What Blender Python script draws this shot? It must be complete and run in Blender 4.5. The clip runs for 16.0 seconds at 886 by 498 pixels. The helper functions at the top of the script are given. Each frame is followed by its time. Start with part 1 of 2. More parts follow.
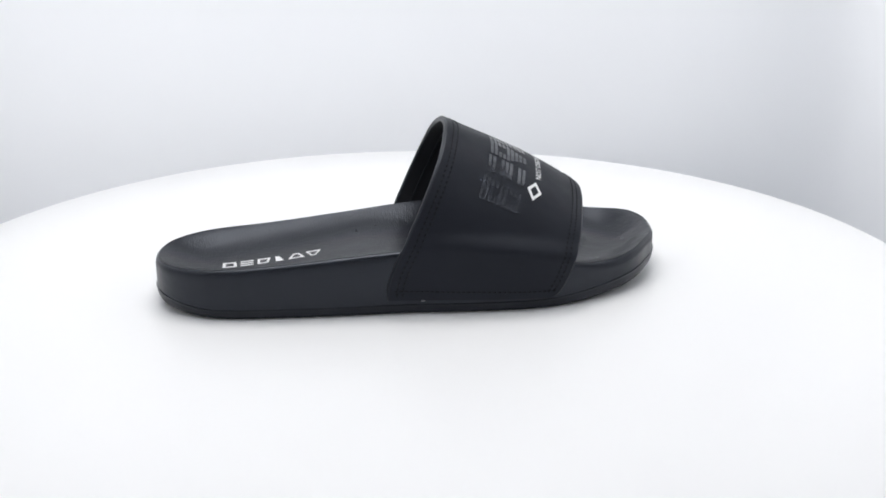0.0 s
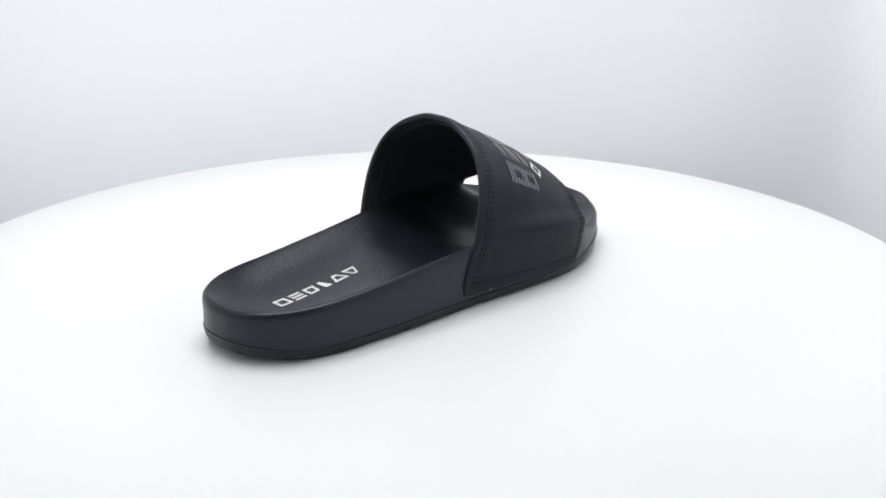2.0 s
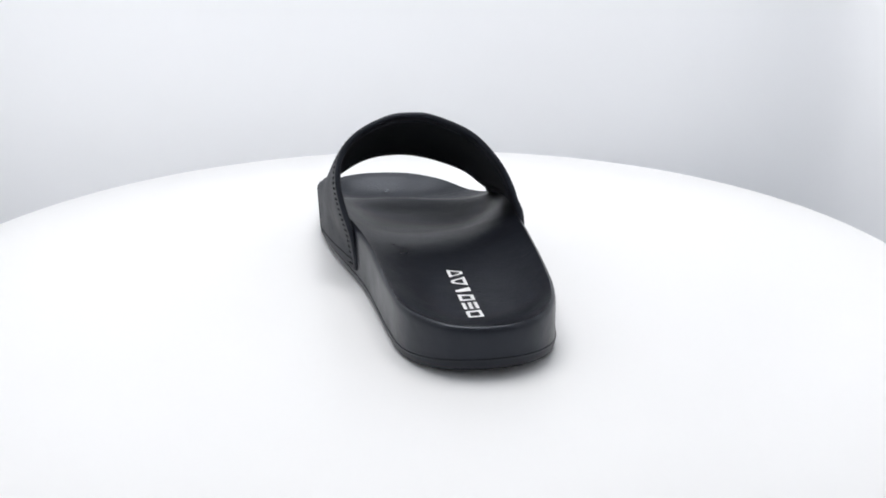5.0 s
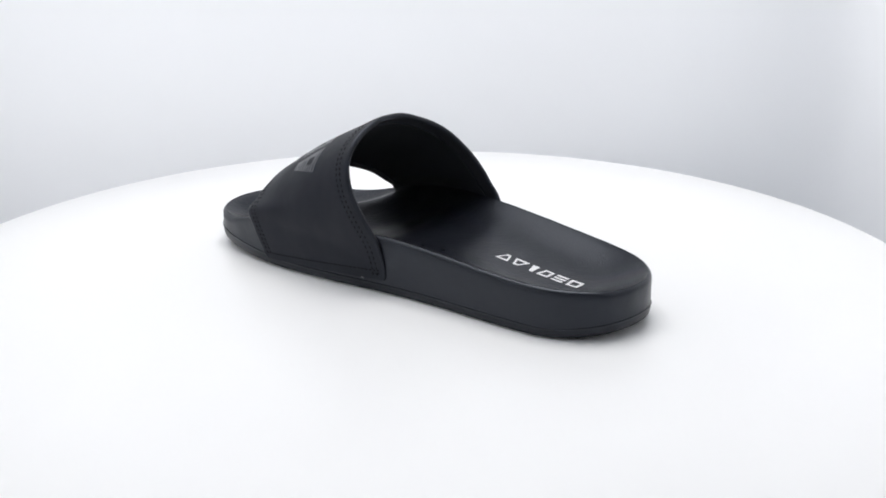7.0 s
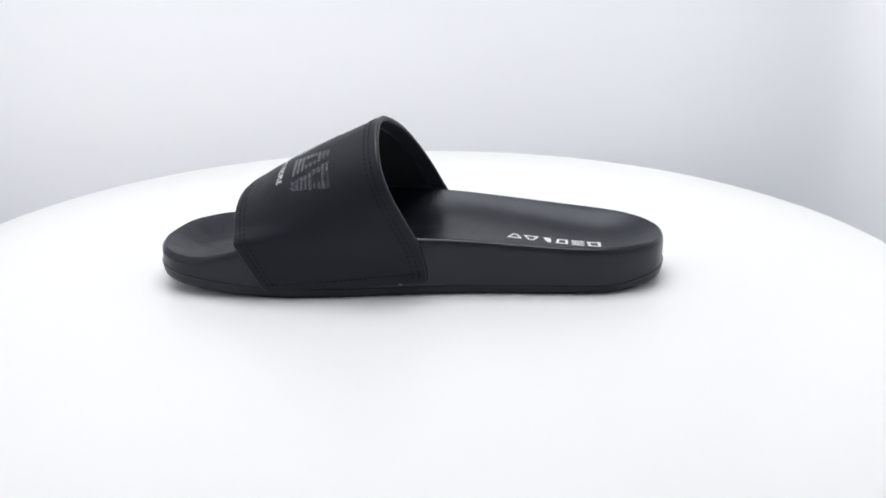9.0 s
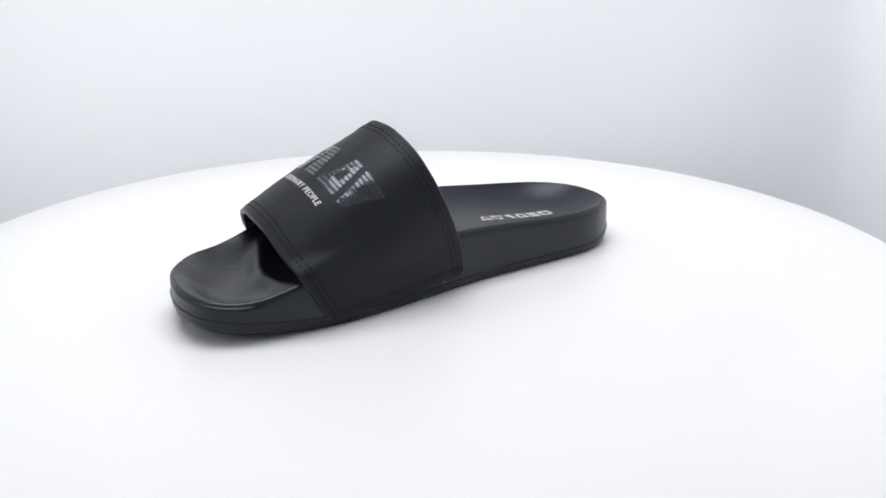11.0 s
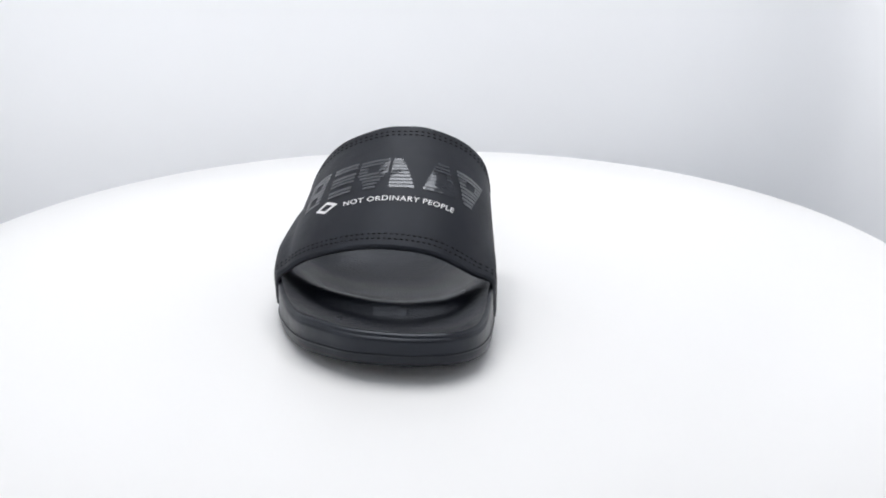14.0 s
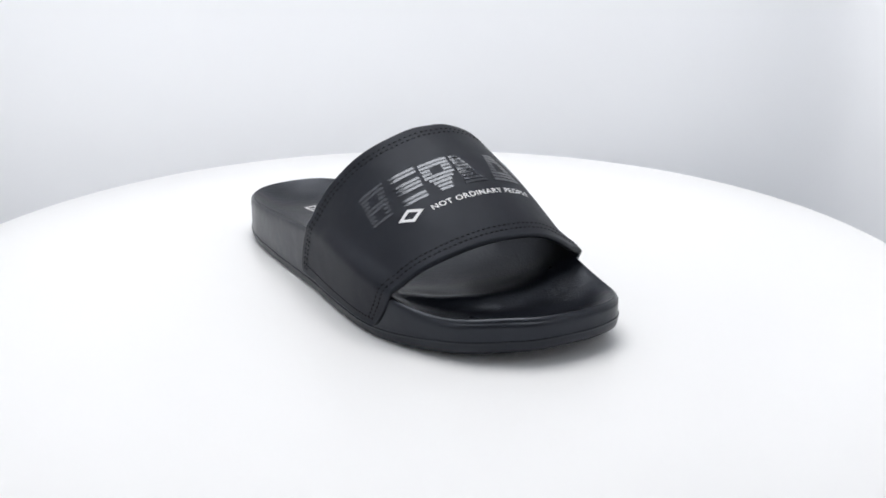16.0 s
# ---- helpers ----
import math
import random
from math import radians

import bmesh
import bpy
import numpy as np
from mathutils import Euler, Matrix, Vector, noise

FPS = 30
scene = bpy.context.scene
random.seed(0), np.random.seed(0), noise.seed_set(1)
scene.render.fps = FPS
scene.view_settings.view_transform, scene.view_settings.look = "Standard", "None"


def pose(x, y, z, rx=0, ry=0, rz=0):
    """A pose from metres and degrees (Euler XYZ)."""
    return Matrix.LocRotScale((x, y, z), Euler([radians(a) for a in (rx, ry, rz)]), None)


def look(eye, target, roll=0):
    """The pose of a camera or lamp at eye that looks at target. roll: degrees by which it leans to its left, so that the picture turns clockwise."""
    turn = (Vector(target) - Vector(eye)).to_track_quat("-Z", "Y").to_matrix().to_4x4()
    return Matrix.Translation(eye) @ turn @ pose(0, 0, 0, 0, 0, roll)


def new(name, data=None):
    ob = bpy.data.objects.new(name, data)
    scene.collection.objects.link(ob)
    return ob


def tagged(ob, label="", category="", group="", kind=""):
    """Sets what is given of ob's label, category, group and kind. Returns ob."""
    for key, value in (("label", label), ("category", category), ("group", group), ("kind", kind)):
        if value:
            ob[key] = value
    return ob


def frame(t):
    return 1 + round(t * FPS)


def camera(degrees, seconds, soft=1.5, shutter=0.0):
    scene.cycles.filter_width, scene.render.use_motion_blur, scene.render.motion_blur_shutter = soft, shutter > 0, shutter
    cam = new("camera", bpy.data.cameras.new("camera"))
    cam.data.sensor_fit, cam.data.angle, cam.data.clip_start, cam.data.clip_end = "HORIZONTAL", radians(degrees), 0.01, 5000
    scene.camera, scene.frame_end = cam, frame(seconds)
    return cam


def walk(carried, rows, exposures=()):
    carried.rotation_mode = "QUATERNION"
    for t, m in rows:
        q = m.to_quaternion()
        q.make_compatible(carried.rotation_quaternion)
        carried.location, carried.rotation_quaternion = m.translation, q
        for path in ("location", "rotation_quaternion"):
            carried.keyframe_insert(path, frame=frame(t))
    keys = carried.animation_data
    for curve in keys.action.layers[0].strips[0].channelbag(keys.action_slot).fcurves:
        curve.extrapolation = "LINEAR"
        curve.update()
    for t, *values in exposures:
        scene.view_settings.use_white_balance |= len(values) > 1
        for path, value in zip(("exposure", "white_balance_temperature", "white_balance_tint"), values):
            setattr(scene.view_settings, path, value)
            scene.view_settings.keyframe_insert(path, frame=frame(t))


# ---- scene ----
SECONDS = 16.0
EYE = Vector((0.0, -0.5596, 0.2102))
PITCH, YAW, LEAN = radians(19.254), radians(1.729), -0.348
AIM = EYE + Vector((math.sin(YAW) * math.cos(PITCH), math.cos(YAW) * math.cos(PITCH), -math.sin(PITCH)))
cam = camera(46.76, SECONDS, soft=1.8)
walk(cam, [(0.0, look(EYE, AIM, LEAN)), (SECONDS, look(EYE, AIM, LEAN))])

# ---- light: a white photo tent under one large overhead lamp and two side lamps ----
world = bpy.data.worlds.new("world")
scene.world = world
world.use_nodes = True
world.node_tree.nodes["Background"].inputs["Color"].default_value = (0.9, 0.95, 1.0, 1)
world.node_tree.nodes["Background"].inputs["Strength"].default_value = 0.3
scene.view_settings.exposure = -0.14


def area_lamp(name, eye, target, size_x, size_y, power, color):
    data = bpy.data.lights.new(name, "AREA")
    data.shape, data.size, data.size_y = "RECTANGLE", size_x, size_y
    data.energy, data.color = power, color
    lamp = new(name, data)
    lamp.matrix_world = look(eye, target)
    return lamp


area_lamp("lamp_top", (-0.05, 0.17, 1.15), (0, 0.03, 0), 0.9, 0.7, 11.6, (1.0, 0.993, 0.985))
area_lamp("lamp_left", (-0.88, -0.45, 0.52), (0, 0.12, 0.05), 0.6, 0.7, 2.4, (1.0, 0.992, 0.987))
area_lamp("lamp_right", (0.88, -0.45, 0.52), (0, 0.12, 0.05), 0.6, 0.7, 2.0, (1.0, 0.992, 0.987))
# added fill, unseen: shines through the paper from behind, fading near the disc
area_lamp("fill_back", (0.02, 0.468, 0.125), (0.18, 0.063, 0.125), 1.02, 0.38, 1.26, (1.0, 0.995, 0.988))
# added fill, unseen: shines down on the outside of the paper from its left
area_lamp("fill_corner", (-0.92, 0.34, 0.60), (-0.40, 0.12, 0.25), 0.6, 0.4, 3.6, (1.0, 0.995, 0.988))
# added fill, unseen: shines on the outside of the paper from its right
area_lamp("fill_corner", (0.70, 0.36, 0.26), (0.48, 0.30, 0.16), 0.4, 0.6, 2.2, (1.0, 0.995, 0.988))


# ---- materials ----
def material(name, color, rough=0.5, spec=0.5, tint=(1, 1, 1)):
    m = bpy.data.materials.new(name)
    m.use_nodes = True
    b = m.node_tree.nodes["Principled BSDF"]
    b.inputs["Base Color"].default_value = (*color, 1)
    b.inputs["Roughness"].default_value = rough
    b.inputs["Specular IOR Level"].default_value = spec
    b.inputs["Specular Tint"].default_value = (*tint, 1)
    return m


def grained(name, color, rough, spec, scale, depth, stretch=(1, 1, 1), vary=0.25, cells=False, wide=60.0, rough_vary=0.12, tint=(1, 1, 1), swell=None, crease=None):
    """A surface with fine relief and uneven tone at two sizes."""
    m = material(name, color, rough, spec, tint)
    tree = m.node_tree
    b = tree.nodes["Principled BSDF"]
    co = tree.nodes.new("ShaderNodeTexCoord")
    mp = tree.nodes.new("ShaderNodeMapping")
    mp.inputs["Scale"].default_value = stretch
    tree.links.new(co.outputs["Object"], mp.inputs["Vector"])
    fine = tree.nodes.new("ShaderNodeTexVoronoi" if cells else "ShaderNodeTexNoise")
    fine.inputs["Scale"].default_value = scale
    tree.links.new(mp.outputs["Vector"], fine.inputs["Vector"])
    big = tree.nodes.new("ShaderNodeTexNoise")
    big.inputs["Scale"].default_value = wide
    big.inputs["Detail"].default_value = 4
    tree.links.new(mp.outputs["Vector"], big.inputs["Vector"])
    ramp = tree.nodes.new("ShaderNodeMapRange")
    ramp.inputs["To Min"].default_value, ramp.inputs["To Max"].default_value = 1 - vary, 1 + vary
    tree.links.new(big.outputs["Fac"], ramp.inputs["Value"])
    mix = tree.nodes.new("ShaderNodeVectorMath")
    mix.operation = "SCALE"
    mix.inputs[0].default_value = color
    tree.links.new(ramp.outputs["Result"], mix.inputs["Scale"])
    tree.links.new(mix.outputs["Vector"], b.inputs["Base Color"])
    rr = tree.nodes.new("ShaderNodeMapRange")
    rr.inputs["To Min"].default_value, rr.inputs["To Max"].default_value = rough - rough_vary, rough + rough_vary
    tree.links.new(big.outputs["Fac"], rr.inputs["Value"])
    tree.links.new(rr.outputs["Result"], b.inputs["Roughness"])
    bump = tree.nodes.new("ShaderNodeBump")
    bump.inputs["Strength"].default_value = 1.0
    bump.inputs["Distance"].default_value = depth
    tree.links.new(fine.outputs["Distance" if cells else "Fac"], bump.inputs["Height"])
    last = bump
    if swell:
        hill = tree.nodes.new("ShaderNodeTexNoise")
        hill.inputs["Scale"].default_value, hill.inputs["Detail"].default_value = swell[0], 2
        tree.links.new(co.outputs["Object"], hill.inputs["Vector"])
        more = tree.nodes.new("ShaderNodeBump")
        more.inputs["Distance"].default_value = swell[1]
        tree.links.new(hill.outputs["Fac"], more.inputs["Height"])
        tree.links.new(last.outputs["Normal"], more.inputs["Normal"])
        last = more
    if crease:
        # short folds across the length, only in patches
        fold_map = tree.nodes.new("ShaderNodeMapping")
        fold_map.inputs["Scale"].default_value = (crease[0], crease[0] * 0.22, crease[0] * 0.3)
        tree.links.new(co.outputs["Object"], fold_map.inputs["Vector"])
        fold = tree.nodes.new("ShaderNodeTexNoise")
        fold.inputs["Scale"].default_value, fold.inputs["Detail"].default_value = 1.0, 3
        tree.links.new(fold_map.outputs["Vector"], fold.inputs["Vector"])
        patch = tree.nodes.new("ShaderNodeTexNoise")
        patch.inputs["Scale"].default_value = 22
        tree.links.new(co.outputs["Object"], patch.inputs["Vector"])
        where = tree.nodes.new("ShaderNodeMapRange")
        where.inputs["From Min"].default_value, where.inputs["From Max"].default_value = 0.42, 0.62
        tree.links.new(patch.outputs["Fac"], where.inputs["Value"])
        more = tree.nodes.new("ShaderNodeBump")
        more.inputs["Distance"].default_value = crease[1]
        tree.links.new(where.outputs["Result"], more.inputs["Strength"])
        tree.links.new(fold.outputs["Fac"], more.inputs["Height"])
        tree.links.new(last.outputs["Normal"], more.inputs["Normal"])
        last = more
    tree.links.new(last.outputs["Normal"], b.inputs["Normal"])
    return m


TENT = grained("tent_fabric", (0.80, 0.82, 0.855), 0.9, 0.2, 900, 0.0001, vary=0.015, wide=3)
PAPER = grained("white_paper", (0.845, 0.866, 0.898), 0.85, 0.25, 500, 0.00003, vary=0.012, wide=4)


def let_light_through(m, share):
    tree = m.node_tree
    out, b = tree.nodes["Material Output"], tree.nodes["Principled BSDF"]
    through_paper = tree.nodes.new("ShaderNodeBsdfTranslucent")
    through_paper.inputs["Color"].default_value = (0.884, 0.888, 0.904, 1)
    mix = tree.nodes.new("ShaderNodeMixShader")
    mix.inputs["Fac"].default_value = share
    tree.links.new(b.outputs[0], mix.inputs[1])
    tree.links.new(through_paper.outputs[0], mix.inputs[2])
    tree.links.new(mix.outputs[0], out.inputs["Surface"])


let_light_through(PAPER, 0.4)
# unseen floor: grey picked so that less light bounces onto the lower paper
FLOOR = grained("grey_floor", (0.30, 0.31, 0.33), 0.8, 0.3, 300, 0.0001, vary=0.08, wide=6)
DISC = grained("white_laminate", (0.885, 0.885, 0.89), 0.30, 0.5, 700, 0.00002, vary=0.008, wide=9, rough_vary=0.06)
FOAM = grained("black_foam", (0.0075, 0.0083, 0.0114), 0.33, 0.48, 1300, 0.00005, vary=0.25, wide=55, tint=(0.81, 0.875, 1.0), swell=(70, 0.0004))
RUBBER = grained("black_rubber", (0.0076, 0.0082, 0.0108), 0.38, 0.42, 1200, 0.00005, vary=0.2, wide=60, tint=(0.81, 0.875, 1.0))
FOOTBED = grained("moulded_footbed", (0.0072, 0.0081, 0.0120), 0.31, 0.38, 800, 0.00022, stretch=(1.3, 0.75, 1), vary=0.16, wide=35, rough_vary=0.09, tint=(0.81, 0.875, 1.0), swell=(60, 0.0003), crease=(780, 0.0002))
LEATHER = grained("matt_synthetic_leather", (0.0095, 0.0104, 0.0146), 0.54, 0.28, 1900, 0.00006, vary=0.18, wide=40, tint=(0.81, 0.875, 1.0), swell=(38, 0.0009))
LINING = grained("black_textile_lining", (0.026, 0.027, 0.032), 0.8, 0.25, 2400, 0.0002, vary=0.25, wide=80)
BINDING = grained("folded_edge", (0.0072, 0.0078, 0.0108), 0.40, 0.40, 1500, 0.00008, vary=0.2, wide=120, tint=(0.81, 0.875, 1.0))
THREAD = grained("black_thread", (0.0060, 0.0064, 0.0084), 0.7, 0.17, 4000, 0.0001, vary=0.2, wide=400)
GLUE = grained("dried_glue", (0.10, 0.10, 0.11), 0.35, 0.5, 2500, 0.00005, vary=0.2, wide=300)
WHITE_INK = grained("white_ink", (0.80, 0.80, 0.81), 0.5, 0.4, 2500, 0.00003, vary=0.05, wide=300)
GLOSS_INK = grained("gloss_grey_ink", (0.031, 0.0325, 0.038), 0.20, 0.90, 1500, 0.00002, vary=0.15, wide=90, rough_vary=0.05, tint=(0.86, 0.91, 1.0), swell=(55, 0.0018))


# ---- building helpers ----
def part(name, bm, mat, parent, label="", smooth=True):
    me = bpy.data.meshes.new(name)
    bmesh.ops.recalc_face_normals(bm, faces=bm.faces)
    bm.to_mesh(me)
    bm.free()
    me.materials.append(mat)
    for p in me.polygons:
        p.use_smooth = smooth
    ob = new(name, me)
    ob.parent = parent
    return tagged(ob, label)


def spline(points, closed=False, count=64):
    """A smooth curve through the points, sampled evenly by its length."""
    p = np.array(points, float)
    n = len(p)
    out = []
    for i in range(n if closed else n - 1):
        if closed:
            a, b, c, d = (p[(i + k - 1) % n] for k in range(4))
        else:
            b, c = p[i], p[i + 1]
            a = p[i - 1] if i > 0 else 2 * b - c
            d = p[i + 2] if i + 2 < n else 2 * c - b
        for t in np.linspace(0, 1, 24, endpoint=False):
            out.append(0.5 * (2 * b + (c - a) * t + (2 * a - 5 * b + 4 * c - d) * t * t + (3 * b - a - 3 * c + d) * t ** 3))
    out.append(p[0] if closed else p[-1])
    out = np.array(out)
    run = np.concatenate([[0], np.cumsum(np.linalg.norm(np.diff(out, axis=0), axis=1))])
    at = np.linspace(0, run[-1], count + 1 if closed else count)
    res = np.stack([np.interp(at, run, out[:, k]) for k in range(p.shape[1])], 1)
    return res[:-1] if closed else res


def grid_mesh(rows, wrap=False, cap_first=False, cap_last=False):
    """A skin over rows of points; wrap joins the ends of each row."""
    bm = bmesh.new()
    vs = [[bm.verts.new(tuple(q)) for q in r] for r in rows]
    n = len(vs[0])
    for a, b in zip(vs, vs[1:]):
        for j in range(n if wrap else n - 1):
            k = (j + 1) % n
            bm.faces.new((a[j], a[k], b[k], b[j]))
    if cap_first:
        bm.faces.new(vs[0])
    if cap_last:
        bm.faces.new(vs[-1])
    return bm


def smoothstep(a, b, x):
    t = np.clip((x - a) / (b - a), 0, 1)
    return t * t * (3 - 2 * t)


# ---- the tent: floor, cove, walls and ceiling ----
def tent():
    low, top, tall = -0.40, 1.4, 0.62
    plan = spline([(-.80, -.60), (-.60, -.25), (-.435, .03), (-.345, .20), (-.20, .320), (.09, .43), (.28, .487), (.40, .487), (.450, .440), (.51, .28), (.62, .0), (.80, -.55)], False, 80)
    rows = [[(x, y, z) for x, y in plan] for z in (low, -0.2, 0.0, 0.2, 0.4, tall)]
    sweep = part("backdrop", grid_mesh(rows), PAPER, None)
    tagged(sweep, "pale white curved paper wall round the turntable", "backdrop", kind="structure")

    def slab(name, corners, label, category, mat=TENT):
        bm = bmesh.new()
        bm.faces.new([bm.verts.new(c) for c in corners])
        ob = part(name, bm, mat, None, label, smooth=False)
        ob.modifiers.new("thickness", "SOLIDIFY").thickness = 0.01
        tagged(ob, category=category, kind="structure")

    a, b, c, d = -1.3, 1.3, -1.6, 1.0
    slab("wall_south", [(a, c, low), (a, c, top), (b, c, top), (b, c, low)], "plain white wall closing the photo tent", "wall")
    slab("wall_north", [(a, d, low), (b, d, low), (b, d, top), (a, d, top)], "plain white wall closing the photo tent", "wall")
    slab("wall_west", [(a - .012, c, low), (a - .012, d, low), (a - .012, d, top), (a - .012, c, top)], "plain white wall closing the photo tent", "wall")
    slab("wall_east", [(b + .012, c, low), (b + .012, c, top), (b + .012, d, top), (b + .012, d, low)], "plain white wall closing the photo tent", "wall")
    slab("ceiling", [(a, c, top + .012), (a, d, top + .012), (b, d, top + .012), (b, c, top + .012)], "plain white ceiling of the photo tent", "ceiling")
    slab("floor", [(a, c, low - .012), (b, c, low - .012), (b, d, low - .012), (a, d, low - .012)], "plain grey unseen floor added to close the tent", "floor", FLOOR)


tent()

# ---- the turntable ----
RADIUS = 0.30


def lathe(profile, count=256):
    rows = [[(r * math.cos(a), r * math.sin(a), z) for a in np.linspace(0, 2 * math.pi, count, endpoint=False)] for r, z in profile]
    return grid_mesh(rows, wrap=True, cap_first=True, cap_last=True)


turntable = new("turntable")
tagged(turntable, "round glossy white turntable platform under the sandal", "turntable")
part("platform", lathe([(0.05, -0.016), (0.296, -0.016), (0.2992, -0.0145), (0.3, -0.012), (0.3, -0.0018), (0.2994, -0.0005), (0.298, 0.0), (0.22, 0.0), (0.12, 0.0), (0.02, 0.0)]), DISC, turntable)
part("base", lathe([(0.14, -0.40), (0.14, -0.03), (0.12, -0.02), (0.05, -0.0165)], 96), DISC, turntable)

# ---- the sandal; x to the toe, y to its left side, z up ----
sandal = new("slide_sandal")
tagged(sandal, "black slide sandal with a wide printed strap on a white turntable", "sandal")

OUTLINE = [(-.129, 0), (-.1279, -.0103), (-.1231, -.0207), (-.1144, -.0298), (-.1041, -.0358), (-.092, -.0396), (-.077, -.0423), (-.05, -.045),
           (-.02, -.047), (.005, -.0485), (.03, -.0515), (.056, -.0538), (.071, -.0540), (.0867, -.0522), (.1029, -.0474), (.1221, -.0387),
           (.1336, -.0305), (.1430, -.0196), (.1515, -.0072), (.1557, .008), (.1573, .0244), (.1534, .0405), (.1428, .0513), (.127, .0566),
           (.106, .0588), (.09, .0590), (.075, .0582), (.05, .0554), (.02, .0504), (0, .0471), (-.02, .0447), (-.041, .0434), (-.072, .0418),
           (-.09, .0402), (-.1038, .0364), (-.1155, .0295), (-.1238, .0208), (-.1279, .0103)]
RING = spline(OUTLINE, True, 400)
# unit normals of the ring, pointing in
_d = np.roll(RING, -1, 0) - np.roll(RING, 1, 0)
INWARD = np.stack([-_d[:, 1], _d[:, 0]], 1) / np.linalg.norm(_d, axis=1)[:, None]


def rim_height(s, v):
    right = np.interp(s, [-.13, -.115, -.10, -.075, -.045, -.015, .005, .03, .06, .08, .093, .104, .115, .125, .14, .157],
                      [.0242, .0252, .0260, .0275, .0302, .0330, .0345, .0345, .031, .0272, .0236, .0196, .0185, .0198, .0230, .0237])
    left = np.interp(s, [-.13, -.115, -.10, -.075, -.045, -.015, .01, .035, .065, .09, .1055, .1125, .122, .133, .145, .157],
                     [.0242, .0255, .0258, .0262, .0286, .0312, .0328, .0335, .0335, .0315, .0280, .0238, .0196, .0192, .0210, .0232])
    k = smoothstep(-.03, .03, v)
    return right * (1 - k) + left * k + .0003 + .0006 * smoothstep(-.095, -.12, s) + .0005 * smoothstep(.105, .13, s)


def sole_lift(s):
    return .0078 * np.clip((s - .075) / .082, 0, 2) ** 1.8 + .0042 * np.clip((-.090 - s) / .039, 0, 2) ** 1.8


def groove_height(s):
    return .0056 + .0086 * np.clip((s - .072) / .085, 0, 2) ** 1.35 + .0046 * np.clip((-.097 - s) / .031, 0, 2) ** 1.4


def ring_at(inset, z):
    xy = RING + INWARD * inset
    return np.column_stack([xy, z])


LIFT, GROOVE, RIM = sole_lift(RING[:, 0]), groove_height(RING[:, 0]), rim_height(RING[:, 0], RING[:, 1])
RIM = np.convolve(np.pad(RIM, 21, mode="wrap"), np.hanning(45)[1:-1] / np.hanning(45).sum(), "valid")


def footbed_height(s, v):
    """The dish of the footbed down its middle: heel cup, arch, ball hollow, toe bar and toe dip."""
    bar = np.interp(v, [-.05, -.04, -.025, 0, .015, .035, .055], [.080, .085, .0935, .1045, .1075, .1055, .098])
    q = np.where(s > .03, s - (bar - .104) * smoothstep(.03, .08, s), s)
    at = [-.128, -.11, -.093, -.07, -.04, -.015, .005, .025, .045, .065, .085, .098, .104, .107, .111, .117, .130, .140, .150]
    z = [.0185, .0162, .0157, .0172, .0205, .0231, .0230, .0204, .0146, .0116, .0142, .0181, .0193, .0180, .0148, .0129, .0126, .0150, .0200]
    fine = np.linspace(-.13, .16, 400)
    bed = spline(list(zip(at, z)), False, 800)
    zz = np.interp(fine, bed[:, 0], bed[:, 1])
    zz = np.convolve(np.pad(zz, 4, mode="edge"), np.hanning(11)[1:-1] / np.hanning(11).sum(), "valid")
    return np.interp(q, fine, zz)


def sole():
    # outsole: from the flat bottom up to the parting groove
    low = [ring_at(.012, LIFT * 0.9), ring_at(.0045, LIFT), ring_at(.0020, LIFT + .0003), ring_at(.0009, LIFT + .0009), ring_at(.0004, LIFT + (GROOVE - LIFT) * .4),
           ring_at(.0001, LIFT + (GROOVE - LIFT) * .75), ring_at(.0001, GROOVE - .0009), ring_at(-.0001, GROOVE - .0006), ring_at(-.0002, GROOVE - .0003), ring_at(-.0001, GROOVE), ring_at(.0003, GROOVE + .0001), ring_at(.005, GROOVE + .0001)]
    part("outsole", grid_mesh(low, wrap=True, cap_first=True), RUBBER, sandal, "black rubber outsole with a raised parting line")
    wall = [ring_at(.005, GROOVE - .0001), ring_at(.0004, GROOVE - .00005), ring_at(.0003, GROOVE + .0002), ring_at(.0004, GROOVE + .0010)]
    for k in (.3, .6, .8):
        wall.append(ring_at(.0004 + .0002 * k, GROOVE + (RIM - GROOVE) * k))
    wall += [ring_at(.0007, RIM - .0022), ring_at(.0010, RIM - .0011), ring_at(.0016, RIM - .0004), ring_at(.0026, RIM)]
    part("midsole", grid_mesh(wall, wrap=True), FOAM, sandal, "thick matt black foam midsole")
    # footbed: shrinks from the rim to the middle line
    start = RING + INWARD * .0026
    mid_s = np.clip(RING[:, 0], -.088, .124)
    mid_v = np.interp(mid_s, [-.088, -.04, 0, .05, .10, .124], [0, -.0005, -.0005, .0005, .005, .010])
    core = np.stack([mid_s, mid_v], 1)
    rows = []
    for k in np.linspace(0, 1, 44):
        q = start + (core - start) * k
        rise = (1 - k) ** 2.9
        z = footbed_height(q[:, 0], q[:, 1]) * (1 - rise) + RIM * rise
        rows.append(np.column_stack([q, z + .0002 * (k == 0)]))
    return part("footbed", grid_mesh(rows, wrap=True), FOOTBED, sandal, "contoured footbed with a fine leather grain")


footbed = sole()

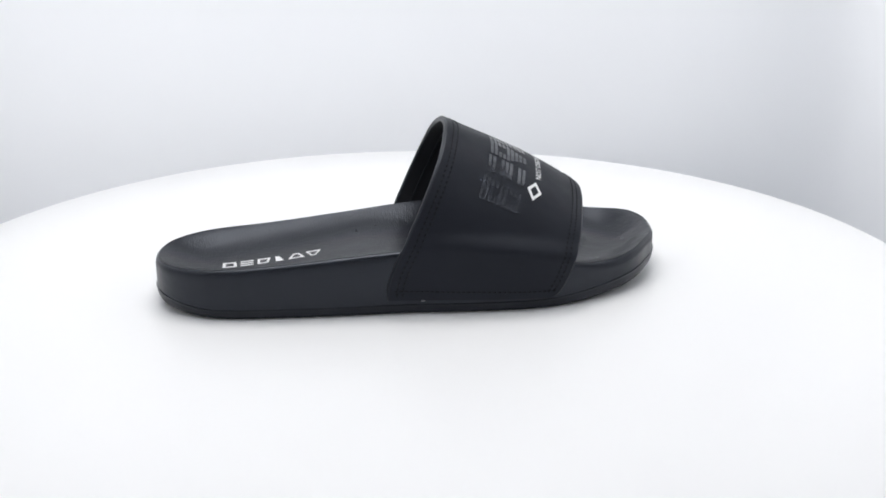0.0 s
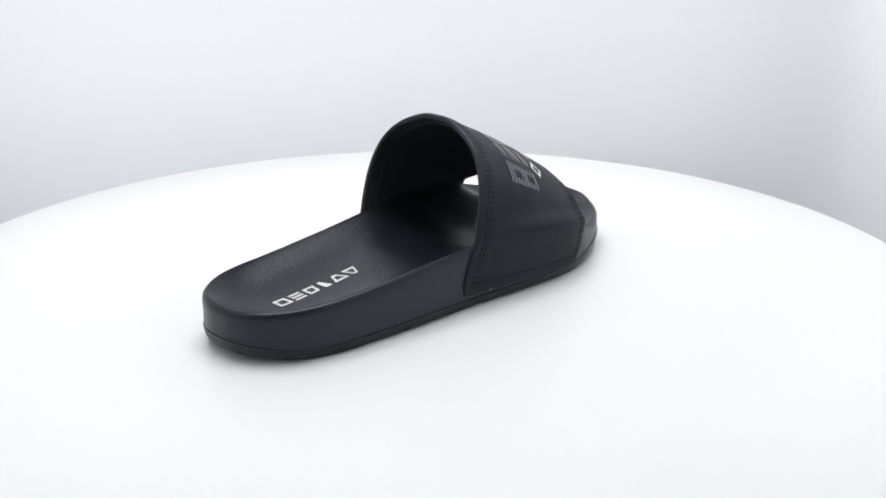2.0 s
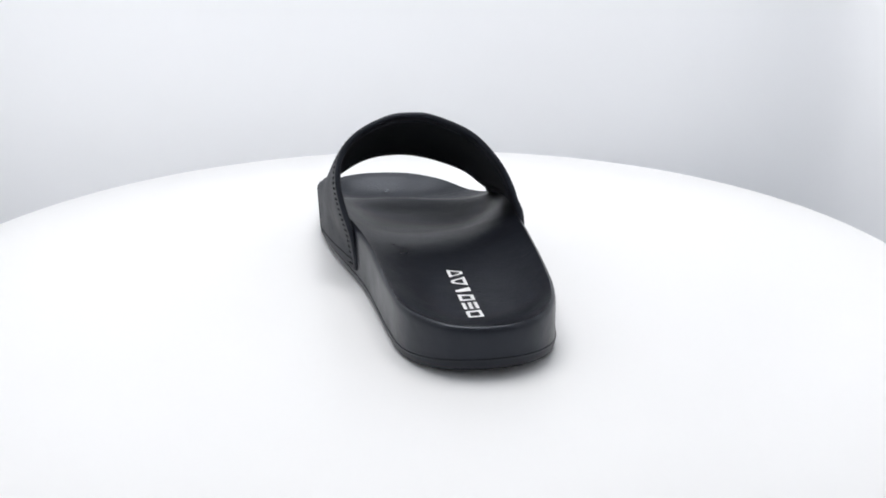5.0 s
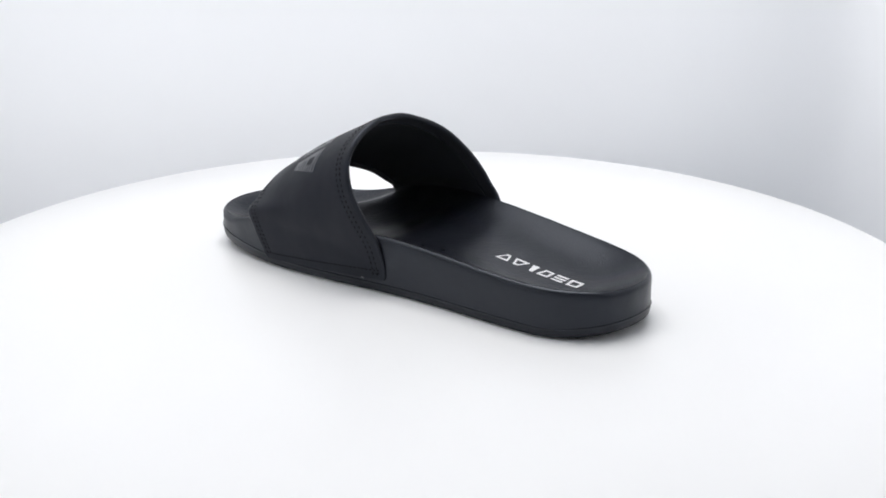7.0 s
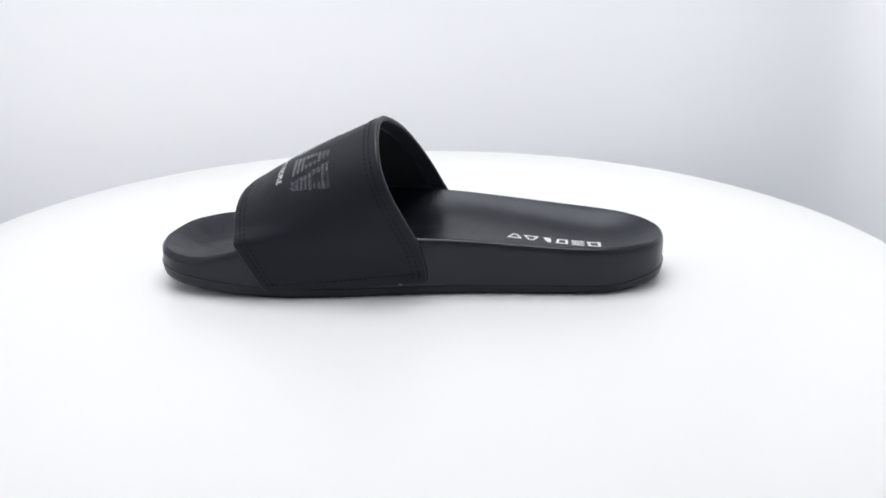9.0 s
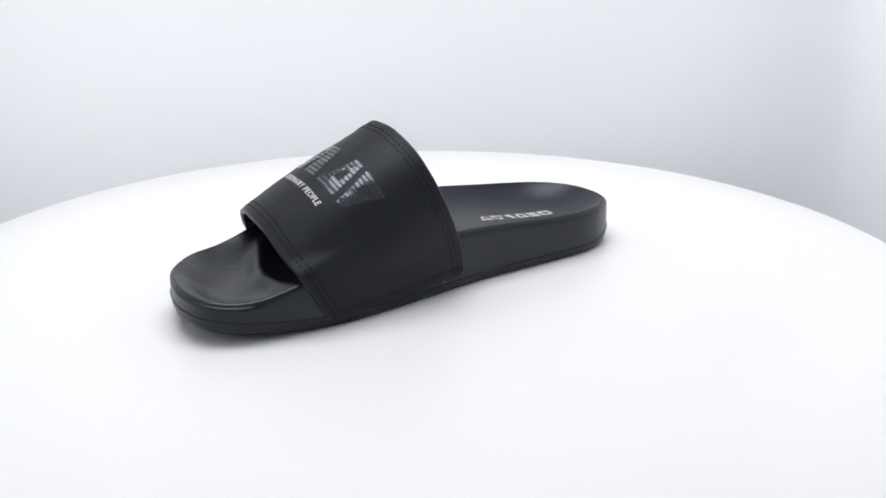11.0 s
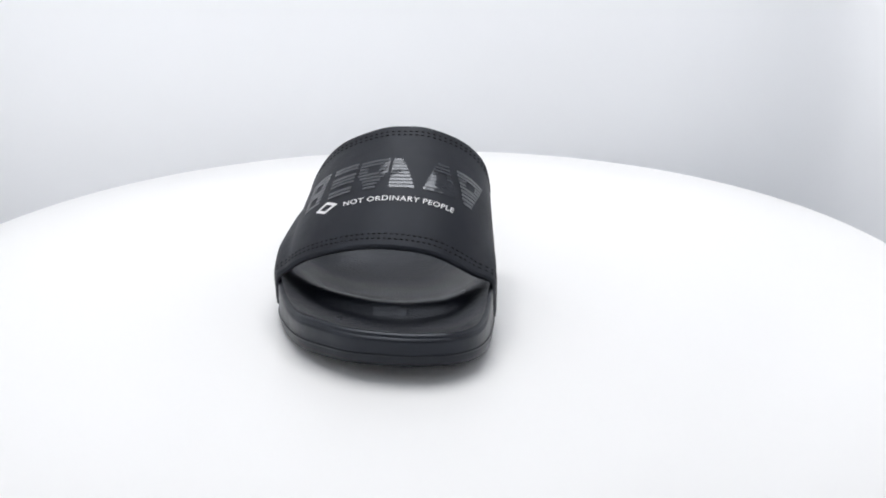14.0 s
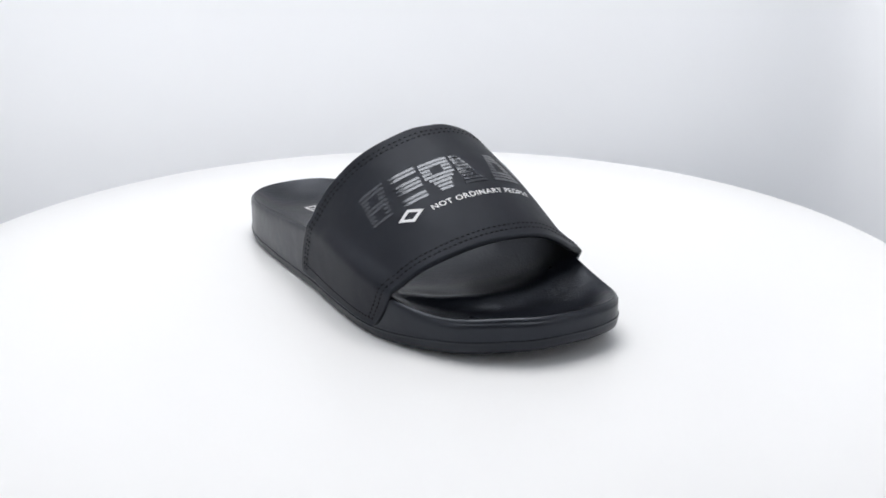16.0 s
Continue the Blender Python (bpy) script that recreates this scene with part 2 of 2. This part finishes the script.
# ---- the strap: a skin between its heel edge and its toe edge ----
HEEL_EDGE = [(-.008, -.0475, .0085), (-.0052, -.0474, .021), (.0013, -.0472, .0355), (.0088, -.0453, .050), (.0175, -.0377, .0658), (.0258, -.0242, .0799),
             (.0318, -.003, .0893), (.0333, .011, .0910), (.0330, .0243, .0897), (.031, .0415, .0822), (.0275, .0523, .071), (.0215, .0560, .057),
             (.0145, .0543, .043), (.007, .0503, .027), (.0028, .0480, .0085)]
TOE_EDGE = [(.0815, -.0530, .0070), (.0875, -.0525, .017), (.092, -.0500, .0275), (.097, -.041, .037), (.1015, -.028, .0435), (.107, -.008, .0492),
            (.110, .010, .0505), (.1105, .028, .0480), (.1095, .043, .041), (.1065, .0545, .033), (.1035, .0592, .027), (.0975, .0598, .0165), (.0905, .0595, .0050)]
NU = 120
EDGE_A, EDGE_B = spline(HEEL_EDGE, False, NU), spline(TOE_EDGE, False, NU)
BULGE = .0024


RIGHT = RING[(RING[:, 1] < 0) & (np.abs(RING[:, 0]) < .12)]
LEFT = RING[(RING[:, 1] > 0) & (np.abs(RING[:, 0]) < .12)]
RIGHT, LEFT = RIGHT[np.argsort(RIGHT[:, 0])], LEFT[np.argsort(LEFT[:, 0])]


def side_width(s, side):
    """How far the sole reaches to that side at s."""
    r = RIGHT if side < 0 else LEFT
    return abs(np.interp(s, r[:, 0], r[:, 1]))


def strap_point(u, w, off=0.0):
    """A place on the strap: u from its right foot over the top to its left foot, w from the heel edge to the toe edge."""
    k = np.linspace(0, 1, NU)
    def at(uu, ww):
        a = np.array([np.interp(uu, k, EDGE_A[:, i]) for i in range(3)])
        b = np.array([np.interp(uu, k, EDGE_B[:, i]) for i in range(3)])
        p = a + (b - a) * ww
        out = p - np.array([p[0], .004, .012])
        out /= np.linalg.norm(out)
        ww = min(max(ww, 0.0), 1.0)
        p = p + out * BULGE * 5.65 * ww ** 1.6 * (1 - ww) * math.sin(math.pi * min(max(uu, 0), 1)) ** 1.3
        p[1] += (.0045 * smoothstep(.22, .62, uu) - .0015) * 4 * ww * (1 - ww) * math.sin(math.pi * min(max(uu, 0), 1))
        side = 1 if uu > .5 else -1
        rim = rim_height(p[0], side * .05)
        hug = (1 - smoothstep(rim + .001, rim + .010, p[2])) * max(0.0, side_width(p[0], side) + .0009 - side * p[1])
        p[1] += side * hug
        return p
    near = max(0.0, 1 - min(u, 1 - u) / .035)
    shy = .018 * (1 - math.sqrt(max(0.0, 1 - min(near, 1.0) ** 2)))
    w = shy + w * (1 - 2 * shy)
    p = at(u, w)
    du = at(u + .004, w) - at(u - .004, w)
    dw = at(u, w + .01) - at(u, w - .01)
    nn = np.cross(dw, du)
    nn /= np.linalg.norm(nn)
    if nn @ (p - np.array([p[0], .004, .02])) < 0:
        nn = -nn
    return p + nn * off


def strap_patch(u0, u1, w0, w1, nu, nw, off):
    return [[strap_point(u, w, off) for w in np.linspace(w0, w1, nw)] for u in np.linspace(u0, u1, nu)]


def tube(path, radius, sides=8):
    """A round bead along a path."""
    p = np.array(path)
    rows = []
    for i in range(len(p)):
        d = p[min(i + 1, len(p) - 1)] - p[max(i - 1, 0)]
        d /= np.linalg.norm(d)
        a = np.cross(d, (0.31, 0.57, 0.76))
        a /= np.linalg.norm(a)
        b = np.cross(d, a)
        rows.append([p[i] + radius * (a * math.cos(t) + b * math.sin(t)) for t in np.linspace(0, 2 * math.pi, sides, endpoint=False)])
    return grid_mesh(rows, wrap=True, cap_first=True, cap_last=True)


THICK = .0033


def strap():
    body = part("strap", grid_mesh(strap_patch(0, 1, 0, 1, 100, 26, 0)), LEATHER, sandal, "wide matt black synthetic leather strap")
    part("lining", grid_mesh(strap_patch(0, 1, 0, 1, 100, 16, -THICK)), LINING, body, "black textile lining")
    for name, w in (("heel_edge", 0.0), ("toe_edge", 1.0)):
        # a folded edge: half round over the thickness
        rows = []
        for u in np.linspace(0, 1, 100):
            outer, inner = strap_point(u, w, 0), strap_point(u, w, -THICK)
            away = strap_point(u, w, -THICK / 2) - strap_point(u, .06 if w == 0 else .94, -THICK / 2)
            away /= np.linalg.norm(away)
            mid, half = (outer + inner) / 2, (outer - inner) / 2
            rows.append([mid + half * math.cos(a) + away * THICK * .42 * math.sin(a) for a in np.linspace(0, math.pi, 9)])
        part(name, grid_mesh(rows), BINDING, body, "folded rounded strap edge")
    for w in (.085, .925):
        path = [strap_point(u, w, -THICK - .0001) for u in np.linspace(.06, .94, 90)]
        part("lining_seam", tube(path, .0005, 6), BINDING, body, "raised seam round the edge of the lining")
    for u in (0, 1):
        rows = [[strap_point(u, w, k) for w in np.linspace(0, 1, 26)] for k in (0, -THICK)]
        part("foot_edge", grid_mesh(rows), BINDING, body)
    return body


strap_body = strap()


def stitches(name, us, ws):
    """A row of short raised stitches with gaps between them."""
    bm = bmesh.new()
    for (u0, w0), (u1, w1) in zip(list(zip(us, ws))[0::2], list(zip(us, ws))[1::2]):
        path = [strap_point(u0 + (u1 - u0) * k, w0 + (w1 - w0) * k, .0003 * math.sin(math.pi * k) - .0002) for k in (0, .33, .67, 1)]
        seg = tube(path, .00036, 6)
        me = bpy.data.meshes.new("seg")
        seg.to_mesh(me)
        seg.free()
        bm.from_mesh(me)
        bpy.data.meshes.remove(me)
    part(name, bm, THREAD, strap_body, "black stitching")


for row in (.045, .078):
    stitches("heel_stitching", np.linspace(.01, .99, 150), np.full(150, row))
for row in (.930, .962):
    stitches("toe_stitching", np.linspace(.02, .98, 126), np.full(126, row))
for side in (.022, .978):
    stitches("foot_stitching", np.full(64, side), np.linspace(.03, .97, 64))


# ---- prints on the strap and on the footbed ----
def strap_print(name, quads, mat, label, nu=6, nw=2, off=.00028):
    """Flat ink shapes that follow the strap: each quad is (u, w) at its four corners."""
    bm = bmesh.new()
    for a, b, c, d in quads:
        rows = []
        for i in np.linspace(0, 1, nu):
            p, q = np.array(a) + (np.array(b) - a) * i, np.array(d) + (np.array(c) - d) * i
            rows.append([bm.verts.new(tuple(strap_point(*(p + (q - p) * j), off))) for j in np.linspace(0, 1, nw)])
        for r, t in zip(rows, rows[1:]):
            for j in range(nw - 1):
                bm.faces.new((r[j], r[j + 1], t[j + 1], t[j]))
    return part(name, bm, mat, strap_body, label)


W_TOP, W_LOW, LINES = .295, .578, 9


def striped_shape(top, low, rows):
    """Stripes that fill a plain shape; top and low give its ends in u at its two edges, rows the filled shares of each stripe."""
    step = (W_LOW - W_TOP) / LINES
    for i, spans in enumerate(rows):
        k = (i + .5) / LINES
        u0, u1 = top[0] + (low[0] - top[0]) * k, top[1] + (low[1] - top[1]) * k
        # the word rises and falls a little along the strap
        sag = .030 * smoothstep(.24, .50, (u0 + u1) / 2) - .004
        w0 = W_TOP + sag * (1 - .5 * k) + i * step
        w1 = w0 + step * .70
        for p, q in spans:
            p, q = u0 + (u1 - u0) * p, u0 + (u1 - u0) * q
            strap_print("stripe", [((p, w0), (q, w0), (q, w1), (p, w1))], GLOSS_INK, "glossy dark grey printed stripe", nu=5)


FULL, OPEN = [(0, 1)], [(0, .3), (.7, 1)]
# a block with two windows, three bars, a block on a foot, a wedge, a pierced peak and a pierced funnel
striped_shape((.268, .336), (.242, .302), [FULL, FULL, OPEN, OPEN, FULL, FULL, OPEN, OPEN, FULL])
striped_shape((.349, .412), (.331, .394), [FULL, FULL, [], FULL, FULL, FULL, [], FULL, FULL])
striped_shape((.419, .486), (.402, .478), [FULL, FULL, OPEN, OPEN, FULL, [(.1, .9)], [(.2, .8)], [(.27, .73)], [(.3, .7)]])
striped_shape((.492, .512), (.486, .546), [FULL] * LINES)
striped_shape((.590, .616), (.564, .648), [FULL, FULL, FULL, OPEN, OPEN, OPEN, FULL, FULL, FULL])
striped_shape((.635, .720), (.670, .696), [FULL, FULL, OPEN, OPEN, FULL, FULL, FULL, FULL, FULL])


def rhombus():
    mid, outer = np.array((.3285, .648)), [(-.035, -.002), (.004, -.052), (.035, .002), (-.003, .053)]
    quads = []
    for a, b in zip(outer, outer[1:] + outer[:1]):
        a, b = np.array(a), np.array(b)
        quads.append((mid + a, mid + b, mid + b * .56, mid + a * .56))
    strap_print("rhombus_mark", quads, WHITE_INK, "white open rhombus print", nu=8, off=.0003)


rhombus()


def slogan():
    data = bpy.data.curves.new("slogan_text", "FONT")
    data.body, data.size, data.offset, data.resolution_u, data.space_character = "NOT ORDINARY PEOPLE", 1.0, 0.014, 4, 1.08
    ob = new("slogan_text", data)
    me = bpy.data.meshes.new_from_object(ob.evaluated_get(bpy.context.evaluated_depsgraph_get()))
    bpy.data.objects.remove(ob)
    co = np.array([v.co[:] for v in me.vertices])
    lo, hi = co.min(0), co.max(0)
    for v in me.vertices:
        x, y = (v.co.x - lo[0]) / (hi[0] - lo[0]), (v.co.y - lo[1]) / (hi[1] - lo[1])
        v.co = strap_point(.380 + .272 * x, .688 + .010 * x - .039 * y, .0003)
    me.name = "slogan"
    me.materials.append(WHITE_INK)
    text = new("slogan", me)
    text.parent = strap_body
    tagged(text, "white printed words not ordinary people")


slogan()


def bed_height(s, v):
    """The height of the footbed skin at a place near its middle line."""
    hit, place, _, _ = footbed.ray_cast((s, v, .1), (0, 0, -1))
    return place.z if hit else footbed_height(np.array([s]), np.array([v]))[0]


def heel_print():
    """Six plain open white shapes in a line along the heel."""
    up, low = .0047, -.0032
    shapes = [((-.0935, -.0862), (-.0935, -.0855)), ((-.0838, -.0767), (-.0838, -.0767)), ((-.0745, -.0673), (-.0745, -.0685)),
              ((-.0648, -.0626), (-.0644, -.0600)), ((-.0548, -.0516), (-.0578, -.0484)), ((-.0480, -.0392), (-.0450, -.0424))]
    for i, (top, bottom) in enumerate(shapes):
        corners = [np.array(c) for c in ((top[0], up), (top[1], up), (bottom[1], low), (bottom[0], low))]
        mid = sum(corners) / 4
        bm = bmesh.new()
        if i == 1:
            for v in (up, (up + low) / 2 + .0009, low + .0018):
                rows = [[bm.verts.new((x, y, bed_height(x, y) + .0003)) for y in (v, v - .0009, v - .0018)] for x in np.linspace(top[0], top[1], 7)]
                for r, t in zip(rows, rows[1:]):
                    for g in range(2):
                        bm.faces.new((r[g], r[g + 1], t[g + 1], t[g]))
            part("white_shape", bm, WHITE_INK, footbed, "three white printed bars on the heel")
            continue
        for a, b in zip(corners, corners[1:] + corners[:1]):
            inner = 0.0 if i == 3 else .56
            rows = []
            for k in np.linspace(0, 1, 7):
                p = a + (b - a) * k
                line = []
                for g in np.linspace(1, inner, 3):
                    q = mid + (p - mid) * g
                    line.append(bm.verts.new((q[0], q[1], bed_height(q[0], q[1]) + .0003)))
                rows.append(line)
            for r, t in zip(rows, rows[1:]):
                for g in range(2):
                    bm.faces.new((r[g], r[g + 1], t[g + 1], t[g]))
        part("white_shape", bm, WHITE_INK, footbed, "white printed shape on the heel")


bpy.context.view_layer.update()
heel_print()


def small_marks():
    """A moulding dimple, a loose thread end and two specks of dried glue."""
    z = bed_height(-.0063, .0277)
    bm = bmesh.new()
    bmesh.ops.create_uvsphere(bm, u_segments=12, v_segments=6, radius=.0009)
    for v in bm.verts:
        v.co = (v.co.x - .0063, v.co.y + .0277, v.co.z * .25 + z)
    part("moulding_dimple", bm, THREAD, footbed, "tiny dark moulding dimple")
    p = strap_point(.985, .03, 0)
    path = [p + np.array(q) for q in ((0, -.0005, 0), (-.0003, .0009, .0003), (-.0004, .0020, .0009), (-.0001, .0030, .0011))]
    part("loose_thread", tube(path, .0002, 6), THREAD, strap_body, "loose end of black thread")
    for u, w in ((.002, .20), (.998, .16)):
        q = strap_point(u, w, .0001)
        bm = bmesh.new()
        bmesh.ops.create_icosphere(bm, subdivisions=2, radius=.0006)
        for v in bm.verts:
            v.co = (v.co.x * 2.2 + q[0], v.co.y * .5 + q[1], v.co.z * .7 + q[2] - .0006)
        part("glue_speck", bm, GLUE, strap_body, "pale speck of dried glue")


small_marks()


def motions():
    turn, heading, off = 18.4275, 7.5, Vector((-.0126, -.0144, 0))
    rows, disc_rows = [], []
    for i in range(33):
        t = i * .5
        spin = pose(0, 0, 0, 0, 0, turn * t)
        disc_rows.append((t, spin))
        rows.append((t, spin @ pose(off.x, off.y, 0.0, 0, 0, heading)))
    walk(turntable, disc_rows)
    walk(sandal, rows)


motions()
